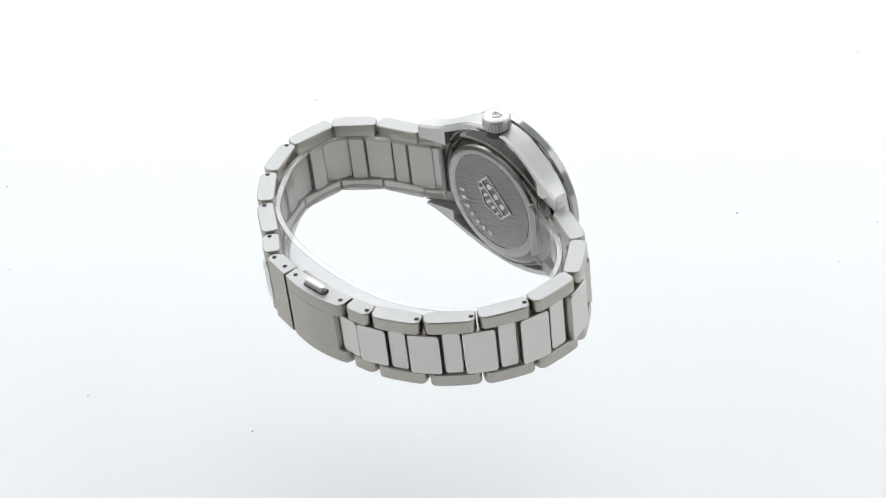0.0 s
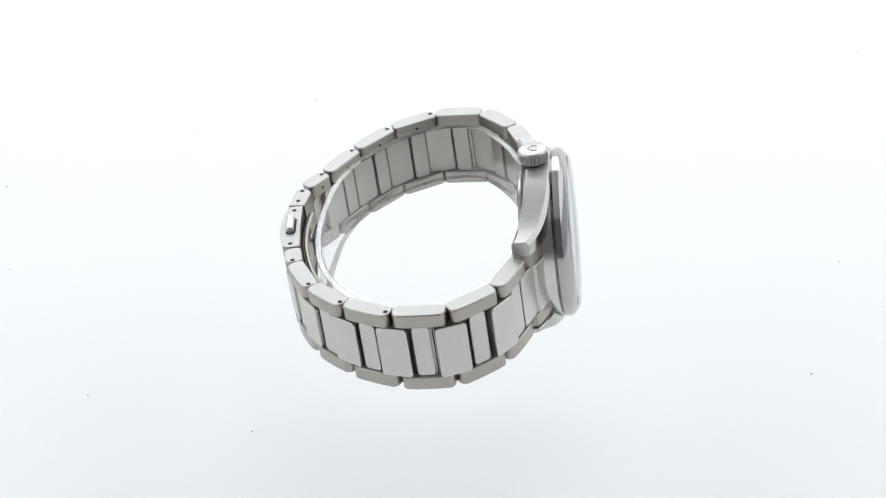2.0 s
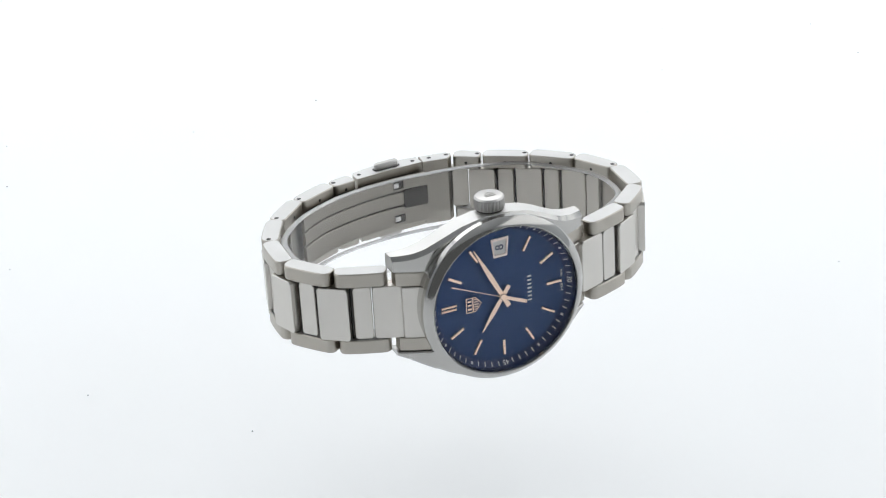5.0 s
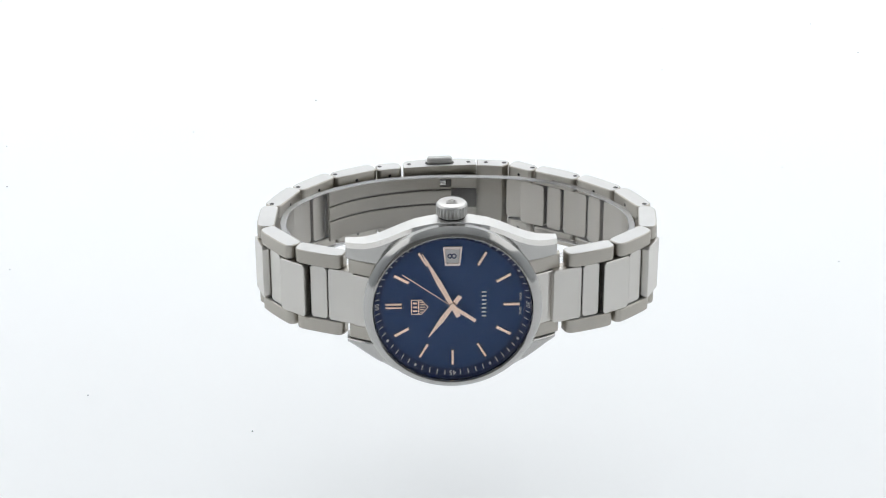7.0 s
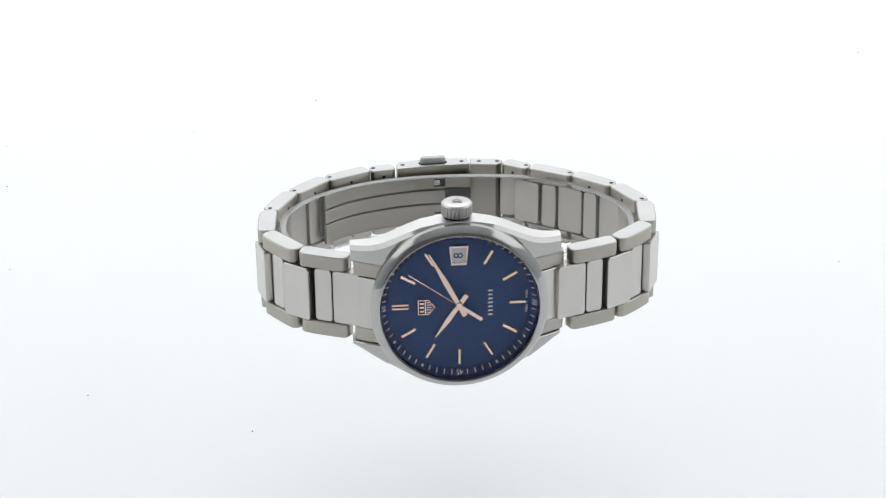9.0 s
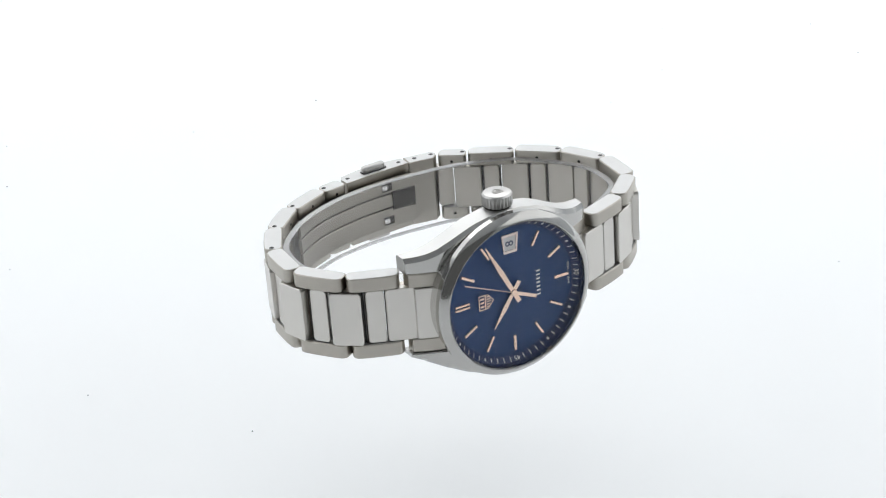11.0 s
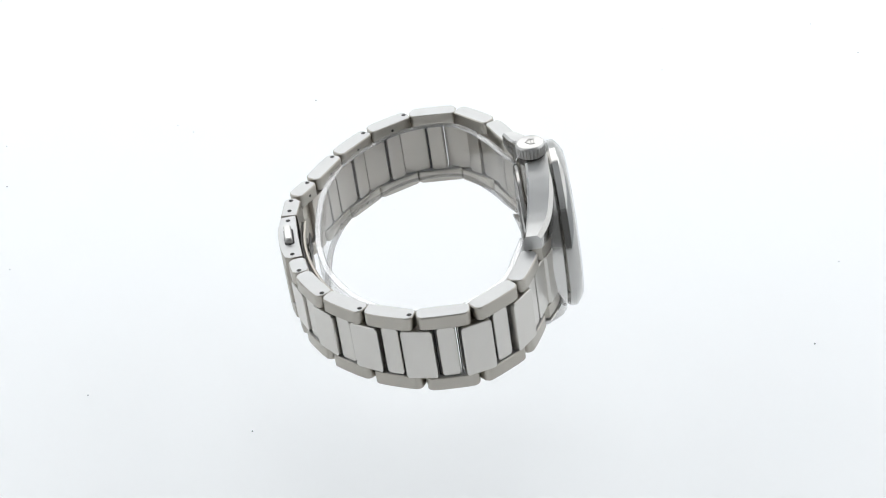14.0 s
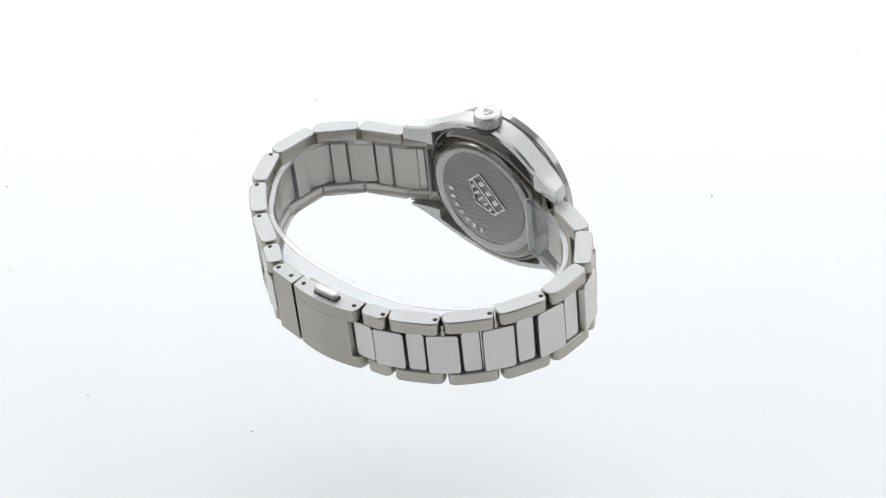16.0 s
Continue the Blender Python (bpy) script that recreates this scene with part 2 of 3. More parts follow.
def case_bevel(v):
    return 0.5 + 0.45 * min(1.0, abs(v) / 15.0)


def loft(sections):
    bm = bmesh.new()
    rings = [[bm.verts.new(Vector(p) * MM) for p in s] for s in sections]
    for A, B in zip(rings, rings[1:]):
        n = len(A)
        for k in range(n):
            bm.faces.new((A[k], A[(k + 1) % n], B[(k + 1) % n], B[k]))
    bm.faces.new(rings[0])
    bm.faces.new(list(reversed(rings[-1])))
    return bm


def section(v, w0, w1, top, low, c0, c1):
    """A cut across the strap's direction from w0 to w1 with chamfers c0 and c1 at its two upper corners."""
    return [(low, v, w0), (top - c0, v, w0), (top, v, w0 + c0), (top, v, w1 - c1), (top - c1 * 0.9, v, w1), (low + 0.5, v, w1), (low, v, w1 - 0.5)]


def front_face(ob):
    """The faces that look along the dial's axis are mirror polished, the rest stays satin."""
    ob.data.materials.append(BEZEL_STEEL)
    for p in ob.data.polygons:
        if abs(p.normal.x) > 0.6:
            p.material_index = 1
    return ob


CROWN_U = -4.8


def build_case(watch):
    case = part("case", loft([
        [(case_low(v), v, -case_outline(v, NINE_SIDE) + 0.5), (case_low(v) + 0.5, v, -case_outline(v, NINE_SIDE)), (case_top(v) - case_bevel(v), v, -case_outline(v, NINE_SIDE)),
         (case_top(v), v, -case_outline(v, NINE_SIDE) + case_bevel(v)), (case_top(v), v, case_outline(v) - case_bevel(v)), (case_top(v) - case_bevel(v), v, case_outline(v)),
         (case_low(v) + 0.5, v, case_outline(v)), (case_low(v), v, case_outline(v) - 0.5), (case_low(v), v, case_outline(v) - 1.8),
         (-5.6, v, case_outline(v) - 2.1), (-5.6, v, -case_outline(v, NINE_SIDE) + 2.1), (case_low(v), v, -case_outline(v, NINE_SIDE) + 1.8)]
        for v in np.linspace(-15.6, 15.6, 33)]), CASE_STEEL, watch, "satin steel case middle", sharp=20)
    front_face(case)
    for sv in (-1, 1):
        for sw in (-1, 1):
            secs = []
            for a in np.linspace(15.6, 23.2, 12):
                v = sv * a
                o = case_outline(v, CROWN_SIDE if sw > 0 else NINE_SIDE)
                q = section(v, 9.05 if sw > 0 else 10.6, o, case_top(v), case_low(v), 0.2, 0.95 if sw > 0 else 0.6)
                secs.append([(u_, v_, w_ * sw) for u_, v_, w_ in q])
            front_face(part("lug", loft(secs), CASE_STEEL, case, sharp=20))
        # fixed end link that fills the space between the lugs, in three pieces
        for lo, hi, mat, drop in ((-10.4, -7.1, BRUSHED_SIDE, 0.5), (-7.0, 5.4, CENTRE_STEEL, 0.2), (5.5, 8.85, BRUSHED_SIDE, 0.5)):
            secs = []
            for a in np.linspace(14.0, (22.6 if drop > 0.3 else 21.6) + (1.3 if sv > 0 else 0.0), 9):
                v = sv * a
                secs.append(section(v, lo, hi, case_top(v) - drop, case_top(v) - drop - 2.3, 0.2, 0.2))
            part("end_link", loft(secs), mat, case)
    # solid dark blocks between the lugs stand in for the shade of the hollow
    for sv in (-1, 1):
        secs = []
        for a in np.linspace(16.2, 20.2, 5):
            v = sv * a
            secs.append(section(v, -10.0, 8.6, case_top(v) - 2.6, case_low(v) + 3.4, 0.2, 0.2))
        part("recess_shade_block", loft(secs), SHADE_STEEL, case, "dark block standing in for the shade of the hollow behind the end link")
    part("case_ring", lathe([(16.0, -1.02), (18.6, -1.02), (18.95, -1.4), (18.95, -6.1), (16.0, -6.1)], 128, dialf, True), SATIN, case, "satin steel ring under the bezel")
    # bezel: outer wall, wide slope, inner lip
    part("bezel", lathe([(17.2, -1.0), (19.05, -1.0), (19.5, -0.65), (19.55, 0.75), (19.3, 1.15), (18.05, 2.2), (17.75, 2.3), (17.5, 2.2), (17.35, 1.6)], 128, dialf, True), BEZEL_STEEL, watch, "polished steel bezel ring")
    part("crystal", lathe([(0, 3.2), (4, 3.18), (8, 3.12), (11.5, 3.02), (14.5, 2.9), (16.6, 2.78), (17.15, 2.65), (17.4, 2.35), (17.4, 1.9), (16.7, 1.9), (0, 2.0)], 96, dialf), CRYSTAL, watch, "clear sapphire crystal").visible_shadow = False
    back = part("case_back", lathe([(15.3, -6.6), (15.1, -8.3), (14.95, -8.85), (14.7, -9.0), (12.8, -9.0), (12.6, -8.87), (0, -8.87)], 128, dialf), BACK_STEEL, watch, "polished steel case back with a milled disc")
    part("back_ring", lathe([(18.75, -5.2), (18.75, -6.5), (18.6, -6.75), (18.35, -6.8), (18.1, -6.7), (17.9, -6.75), (17.3, -7.35), (16.4, -7.9), (15.5, -8.2), (15.05, -8.3)], 128, dialf), RING_STEEL, back, "mirror polished ring, coloured dark for the strap's reflection")
    # milled field of fine parallel ridges
    bm = bmesh.new()
    ridge = radians(58)
    dx, dy = Vector((math.cos(ridge), math.sin(ridge))), Vector((-math.sin(ridge), math.cos(ridge)))
    for k in range(-30, 31):
        y = k * 0.41
        half = math.sqrt(max(0.0, 12.5 ** 2 - y * y))
        vs = []
        for x, yy, z in ((-half, y - 0.2, -8.88), (-half, y, -9.03), (-half, y + 0.2, -8.88), (half, y - 0.2, -8.88), (half, y, -9.03), (half, y + 0.2, -8.88)):
            p = dx * x + dy * yy
            vs.append(bm.verts.new(Vector(dialf(p.x, p.y, z)) * MM))
        for f in ((0, 1, 4, 3), (1, 2, 5, 4)):
            bm.faces.new([vs[i] for i in f])
    part("milled_field", bm, ENGRAVE, back, "grey milled disc of fine parallel ridges", smooth=False)["kind"] = "stuff"
    shield(back, "emblem", 10.8, 7.9, (1.1, 0.6), -9.3, -8.87, CROWN_STEEL, CROWN_STEEL, up=46, flip=True)
    for k in range(7):
        a = radians(226 - 39 + 13 * k)
        bm = prism(bar(0.95, 1.55, (10.0 * math.cos(a), 10.0 * math.sin(a)), math.degrees(a) + 90), -9.15, -8.87, dialf)
        part("letter_bar", bm, CROWN_STEEL, back)
    # crown with coin edge, and its tube
    n = 26
    bm = bmesh.new()

    def ringpts(rad, h, flute):
        out = []
        for k in range(n * 4):
            a = 2 * math.pi * k / (n * 4)
            r = rad - (flute if k % 4 in (0, 1) else 0)
            out.append(bm.verts.new(Vector((CROWN_U + r * math.cos(a), 0.0 + r * math.sin(a), h)) * MM))
        return out
    rings = [ringpts(2.3, 19.5, 0), ringpts(2.3, 19.6, 0), ringpts(3.0, 19.75, 0), ringpts(3.4, 20.0, 0.28), ringpts(3.4, 22.0, 0.28), ringpts(3.35, 22.3, 0.0), ringpts(3.0, 22.7, 0), ringpts(2.6, 22.8, 0)]
    for A, B in zip(rings, rings[1:]):
        for k in range(len(A)):
            bm.faces.new((A[k], A[(k + 1) % len(A)], B[(k + 1) % len(A)], B[k]))
    bm.faces.new(list(reversed(rings[0])))
    bm.faces.new(rings[-1])
    crown = part("crown", bm, CROWN_STEEL, watch, "fluted steel crown")
    part("crown_tube", lathe([(0, 18.0), (2.95, 18.0), (2.95, 19.55), (0, 19.55)], 32, lambda x, y, z: (CROWN_U + x, y, z)), SHADE_STEEL, crown, "dark neck under the crown")
    pent = [(-1.2, 1.0), (1.2, 1.0), (1.2, -0.2), (0.0, -1.2), (-1.2, -0.2)]
    rim = pent + [(x * 0.74, y * 0.74) for x, y in pent]
    bm = bmesh.new()
    vs = [[bm.verts.new(Vector((CROWN_U + y, -x, z)) * MM) for x, y in rim] for z in (22.75, 22.9)]
    for k in range(5):
        j = (k + 1) % 5
        for quad in ((vs[1][k], vs[1][j], vs[1][5 + j], vs[1][5 + k]), (vs[0][k], vs[0][j], vs[1][j], vs[1][k]), (vs[0][5 + k], vs[1][5 + k], vs[1][5 + j], vs[0][5 + j])):
            bm.faces.new(quad)
    part("emblem", bm, ENGRAVE, crown)
    part("emblem_bar", prism(bar(1.5, 0.25), 22.75, 22.9, lambda x, y, z: (CROWN_U + y + 0.15, -x, z)), ENGRAVE, crown)


def shield(parent, name, w, h, at, lo, hi, rim_mat, bar_mat, up=90, flip=False):
    """A plain five-sided badge: a raised rim and bars in place of a mark."""
    pent = [(-w / 2, h / 2), (w / 2, h / 2), (w / 2, -h * 0.12), (0, -h / 2), (-w / 2, -h * 0.12)]
    ux, uy = math.cos(radians(up)), math.sin(radians(up))
    rx, ry = (uy, -ux) if not flip else (-uy, ux)
    to = lambda x, y, z: dialf(at[0] + rx * x + ux * y, at[1] + ry * x + uy * y, z)
    bm = bmesh.new()
    t = 0.90
    vs = [[bm.verts.new(Vector(to(x * k, y * k, z)) * MM) for x, y in pent] for k, z in ((1, lo), (1, hi), (t, hi), (t, lo))]
    for A, B in zip(vs, vs[1:] + vs[:1]):
        for k in range(5):
            j = (k + 1) % 5
            bm.faces.new((A[k], A[j], B[j], B[k]))
    e = part(name, bm, rim_mat, parent, "plain five-sided metal badge", smooth=False)
    out = lo if flip else hi
    inn = hi if flip else lo
    part("badge_bar", prism(bar(w * 0.92, h * 0.07, (0, h * 0.06)), inn, out, to), bar_mat, e, smooth=False)
    for k in range(3):
        part("letter_bar", prism(bar(w * 0.12, h * 0.24, (w * 0.26 * (k - 1), h * 0.27)), inn, out, to), bar_mat, e, smooth=False)
    for k in range(5):
        hh = h * (0.30 - 0.05 * abs(k - 2))
        part("letter_bar", prism(bar(w * 0.065, hh, (w * 0.165 * (k - 2), -h * 0.02 - hh / 2)), inn, out, to), bar_mat, e, smooth=False)
    return e


DIAL_DEPTH = 0.65
DEEPM = Matrix.Translation((-DIAL_DEPTH, 0, 0)) @ DIALM


def deep(x, y, z):
    return dialf(x, y, z - DIAL_DEPTH)


def build_dial(watch):
    dial = part("dial", lathe([(0, 0.0), (16.3, 0.0), (16.3, -0.4), (0, -0.4)], 96, deep), DIAL_BLUE, watch, "deep blue dial with rose gold markers")
    part("flange", lathe([(15.7, 0.02), (16.0, 0.15), (17.1, 1.15), (17.2, 2.35), (17.3, 0.02)], 128, deep, True), FLANGE_BLUE, watch, "dark blue sloping minute ring")
    # minute strokes and dots on the sloping ring
    for k in range(60):
        if k in (0, 15, 30, 45):
            continue
        a = radians(k * 6)
        d, e = Vector((math.sin(a), math.cos(a))), Vector((math.cos(a), -math.sin(a)))
        bm = bmesh.new()
        if k % 5 == 0:
            rr, hw = (16.3, 16.8), 0.26
        else:
            rr, hw = (16.1, 16.95), 0.095
        q = []
        for r, s in ((rr[0], -1), (rr[0], 1), (rr[1], 1), (rr[1], -1)):
            p = d * r + e * hw * s
            q.append(bm.verts.new(Vector(deep(p.x, p.y, 0.15 + (r - 16.0) * 0.91 + 0.035)) * MM))
        bm.faces.new(q)
        part("minute_dot" if k % 5 == 0 else "minute_stroke", bm, WHITE_PRINT, dial, smooth=False)
    for num, a in (("60", 0), ("15", 90), ("30", 180), ("45", 270)):
        m = DEEPM @ Matrix.Rotation(radians(-a), 4, "Z") @ Matrix.Translation((0, 16.5, 0.66)) @ Matrix.Rotation(radians(-42 + 84), 4, "X")
        lettering("minute_numeral", num, 1.65, m, WHITE_PRINT, dial)
    # applied hour markers
    for h in range(12):
        if h == 3:
            continue
        a = -30 * h
        for off in ((-0.42, 0.42) if h == 0 else (0,)):
            w = 0.55 if h == 0 else 0.72
            ol = [(off - w / 2, 11.0), (off + w / 2, 11.0), (off + w / 2, 14.8), (off - w / 2, 14.8)]
            c, s = math.cos(radians(a)), math.sin(radians(a))
            ol = [(c * x - s * y, s * x + c * y) for x, y in ol]
            part("hour_marker", prism(ol, 0.0, 0.45, deep, 0.14, 1), GOLD, dial, smooth=False)
    # date window with its bevelled frame
    fo = [(9.6, -1.65), (14.1, -2.1), (14.1, 2.1), (9.6, 1.65)]
    fi = [(10.2, -1.3), (13.4, -1.55), (13.4, 1.55), (10.2, 1.3)]
    fm = [(10.0, -1.42), (13.65, -1.72), (13.65, 1.72), (10.0, 1.42)]
    bm = bmesh.new()
    vs = [[bm.verts.new(Vector(deep(x, y, z)) * MM) for x, y in q] for q, z in ((fo, 0.01), (fo, 0.36), (fm, 0.36), (fi, 0.14))]
    for A, B in zip(vs, vs[1:]):
        for k in range(4):
            bm.faces.new((A[k], A[(k + 1) % 4], B[(k + 1) % 4], B[k]))
    fr = part("date_frame", bm, DATE_ROSE, dial, "rose gold date window frame", smooth=False)
    part("date_disc", prism(fi, 0.02, 0.09, deep), DATE_WHITE, fr, "white date disc", smooth=False)
    lettering("date_numeral", "8", 2.9, DEEPM @ Matrix.Translation((11.8, 0, 0.12)), DATE_BLUE, fr)
    shield(dial, "emblem", 3.6, 3.8, (0, 7.2), 0.0, 0.3, GOLD, GOLD)
    # product word as bars, and the small origin words
    for k in range(7):
        part("letter_bar", prism(bar(0.36, 1.0, (-2.85 + 0.97 * k, -6.9)), 0.0, 0.05, deep), WHITE_PRINT, dial, smooth=False)
    for word, x in (("SWISS", -1.75), ("MADE", 1.75)):
        lettering("origin_word", word, 0.72, DEEPM @ Matrix.Translation((x, -14.9, 0.03)), WHITE_PRINT, dial)
    # hands
    def hand(name, tip, wide, tail, tailw, z, angle, mat, thick=0.22):
        ol = [(-0.14, tip), (0.14, tip), (wide / 2, tip * 0.45), (wide * 0.42, 0.9), (tailw / 2, 0), (tailw / 2, -tail), (-tailw / 2, -tail), (-tailw / 2, 0), (-wide * 0.42, 0.9), (-wide / 2, tip * 0.45)]
        c, s = math.cos(radians(-angle)), math.sin(radians(-angle))
        ol = [(c * x - s * y, s * x + c * y) for x, y in ol]
        return part(name, prism(ol, z, z + thick, deep, 0.05, 1), mat, watch, "rose gold " + name.replace("_", " "), smooth=False)
    hand("hour_hand", 9.3, 1.25, 2.9, 1.15, 0.45, HOUR, GOLD)
    hand("minute_hand", 14.4, 1.25, 2.9, 1.15, 0.72, MINUTE, GOLD)
    sec = hand("second_hand", 13.6, 0.16, 6.2, 0.85, 1.0, 0, GOLD, 0.1)
    part("hub", lathe([(0, 1.18), (0.7, 1.18), (0.8, 1.05), (0.8, 0.4), (0, 0.4)], 24, deep), GOLD, watch, "rose gold hub cap")
    return sec


HOUR, MINUTE = 305.0, 62.8
# the second hand steps once a second; seconds and degrees
TICKS = [(0.0, 0.0), (1.6, 6.0), (2.6, 12.0), (3.6, 18.0), (4.6, 24.0), (5.6, 30.0), (6.6, 36.0), (7.6, 42.0), (8.0, 36.0), (9.2, 30.0),
         (10.2, 24.0), (11.2, 18.0), (12.2, 12.0), (13.2, 6.0), (14.2, 0.0)]

# joints of the strap, along and across it, from the lug at twelve to the lug at six
JOINTS = [(-8.7, -23.2), (-13.61, -34.26), (-23.65, -41.48), (-35.79, -40.8), (-46.48, -35.36), (-54.86, -27.02), (-60.12, -16.4), (-61.25, -9.87),
          (-62.3, 8.5), (-61.42, 16.8), (-57.05, 22.73), (-50.67, 32.61), (-42.43, 41.16), (-31.79, 46.25), (-19.66, 44.97), (-11.8, 36.3), (-7.5, 24.9)]
WIDTH = [9.85, 9.85, 9.85, 9.75, 9.35, 8.95, 8.6, 8.4, 8.4, 8.5, 8.85, 9.2, 9.55, 9.75, 9.85, 9.85, 9.85]
THICK = 4.05
STRAP_W = -0.8          # the strap hangs a little below the dial's middle
CENTRE = Vector((-30.0, 2.0))


def along(p, q):
    """Frame on the line from p to q: its middle, direction and outward normal."""
    p, q = Vector(p), Vector(q)
    d = (q - p).normalized()
    n = Vector((d.y, -d.x))
    if n.dot((p + q) / 2 - CENTRE) < 0:
        n = -n
    return (p + q) / 2, d, n, (q - p).length


def placed(mid, d, n):
    return lambda a, b, c: ((mid + d * a + n * b).x, (mid + d * a + n * b).y, c + STRAP_W)


def outer_outline(length, t, r_out=1.6, r_in=1.25):
    """Side view of an outer link: rounder at its outer corners."""
    x, y = length / 2, t / 2
    pts = []
    for cx, cy, r, a0 in ((x - r_out, y - r_out, r_out, 0), (-x + r_out, y - r_out, r_out, 90), (-x + r_in, -y + r_in, r_in, 180), (x - r_in, -y + r_in, r_in, 270)):
        for k in range(8):
            a = radians(a0 + 90 / 7 * k)
            pts.append((cx + r * math.cos(a), cy + r * math.sin(a)))
        if a0 == 0 and length > 8:
            pts += [(x * f, y + 0.15 * (1 - f * f)) for f in (0.45, 0.0, -0.45)]
    return pts


def centre_piece(name, length, t, inner, to, watch):
    """A middle plate of the strap with cut corners: a satin outer face and a brushed inner face."""
    x, y, cut = length / 2, t / 2, 0.6
    plan = [(-x, -inner + cut), (-x + cut * 0.7, -inner), (x - cut * 0.7, -inner), (x, -inner + cut),
            (x, inner - cut), (x - cut * 0.7, inner), (-x + cut * 0.7, inner), (-x, inner - cut)]
    lay = lambda a, c, b: to(a, b, c)
    link = part(name, prism(plan, 0.0, y, lay, 0.14, 1), CENTRE_STEEL, watch, sharp=16)
    part("inner_face", prism([(a * 0.93, c * 0.995) for a, c in plan], -y, -0.02, lay, 0.12, 1), BRUSHED, link)


def pin_hole(a, b, s, hw, to, parent):
    """A round hole in a link's edge as a black inlay, the hole's shade in its colour, with the dark end of its pin
    sitting off centre.
    """
    ring = [(a + 0.55 * math.cos(2 * math.pi * k / 16), b + 0.55 * math.sin(2 * math.pi * k / 16)) for k in range(16)]
    hole = part("pin_hole", prism(ring, *sorted((s * (hw - 0.3), s * (hw + 0.012))), to), HOLE_SHADE, parent, smooth=False)
    tip = [(a + 0.19 * math.cos(2 * math.pi * k / 12), b - 0.2 + 0.19 * math.sin(2 * math.pi * k / 12)) for k in range(12)]
    part("pin_end", prism(tip, *sorted((s * (hw - 0.2), s * (hw + 0.03))), to), SHADE_STEEL, hole, smooth=False)


def bright_edges(ob):
    """The narrow upper and lower edges of a link are fine brushed, their colour lightened for the light from above."""
    ob.data.materials.append(EDGE_STEEL)
    for p in ob.data.polygons:
        if abs(p.normal.z) > 0.75:
            p.material_index = 1
    return ob


def build_strap(watch):
    nj = len(JOINTS)
    outer_w = 3.35
    for i in range(nj - 1):
        if i in (7, 8):
            continue
        mid, d, n, length = along(JOINTS[i], JOINTS[i + 1])
        hw = (WIDTH[i] + WIDTH[i + 1]) / 2
        to = placed(mid, d, n)
        for s in (1, -1):
            lo, hi = sorted((s * hw, s * (hw - outer_w)))
            link = bright_edges(part("outer_link", prism(outer_outline(length - 0.5, THICK), lo, hi, to, 0.22, 1), BRUSHED_SIDE, watch, sharp=16))
            # pin holes on the adjustable links, near the joint that faces the lug
            if 3 <= i <= 6 or 9 <= i <= 12:
                toward = -1 if i <= 6 else 1
                a = toward * (length / 2 - 1.2)
                pin_hole(a, 0.25, s, hw, to, link)
                to_in = lambda a_, b_, c_, f=to, w0=s * (hw - outer_w / 2): f(a_, -THICK / 2 - c_, w0 + b_)
                dot = [(0.38 * math.cos(2 * math.pi * k / 12), 0.38 * math.sin(2 * math.pi * k / 12)) for k in range(12)]
                part("release_hole", prism(dot, -0.2, 0.02, to_in), HOLE_SHADE, link, smooth=False)
        inner = hw - outer_w - 0.12
        if length > 9:
            # narrow polished centre link
            centre_piece("narrow_link", 4.0, THICK - 0.75, inner, to, watch)
            # round pins carry the plates; the shade of the slits between them is in the pins' dark colour
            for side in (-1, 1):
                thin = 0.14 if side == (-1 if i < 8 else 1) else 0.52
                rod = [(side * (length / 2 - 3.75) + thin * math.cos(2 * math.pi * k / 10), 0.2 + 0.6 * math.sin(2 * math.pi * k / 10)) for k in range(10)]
                part("link_pin", prism(rod, -inner - 1.5, inner + 1.5, to), SHADE_STEEL, watch)
    for i in range(nj):
        if i == 8:
            continue
        a, b = JOINTS[max(i - 1, 0)], JOINTS[min(i + 1, nj - 1)]
        _, d, n, _ = along(a, b)
        inner = WIDTH[i] - outer_w - 0.12
        to = placed(Vector(JOINTS[i]) + d * {0: 0.2, 7: -0.7, nj - 1: -0.2}.get(i, 0.0), d, n)
        if i == 9:
            to = placed(Vector(JOINTS[i]) + d * 1.5, d, n)
        centre_piece("centre_link", {7: 5.0, 9: 4.2}.get(i, 7.0), THICK - 0.5, inner, to, watch)
    # folding clasp
    mid, d, n, length = along(JOINTS[7], JOINTS[8])
    to = placed(mid, d, n)
    clasp = new("clasp")
    clasp.parent = watch
    clasp["label"] = "brushed steel folding clasp with push buttons"
    hw = 8.4
    bow = [(f * length, 3.45 - 5.2 * f * f) for f in np.linspace(-0.44, 0.49, 12)]
    cover = [(-length / 2 + 0.4, 1.2)] + bow + [(length / 2 - 0.15, -1.2), (0, -1.2), (-length / 2 + 0.4, -1.6)]
    for lo, hi in ((hw - 3.3, hw), (-hw, -hw + 3.3)):
        bright_edges(part("cover_rail", prism(cover, lo, hi, to, 0.06, 1), CLASP_STEEL, clasp))
    plate = [p for p in bow if p[0] > -length / 2 + 2.0] + [(length / 2 - 0.15, 1.2), (-length / 2 + 2.2, 1.2)]
    part("cover_plate", prism(plate, -hw + 3.3, hw - 3.3, to), CLASP_STEEL, clasp)
    for s in (1, -1):
        part("push_button", prism(round_rect(6.2, 1.7, 0.7, 3), *sorted((s * (hw - 1.0), s * (hw + 1.5))), placed(mid + n * 1.0 + d * 0.2, d, n), 0.25, 1), CROWN_STEEL, clasp)
        part("button_slot", prism(round_rect(7.0, 2.3, 0.9, 3), *sorted((s * (hw - 0.5), s * (hw + 0.015))), placed(mid + n * 0.9 + d * 0.2, d, n)), HOLE_SHADE, clasp, smooth=False)
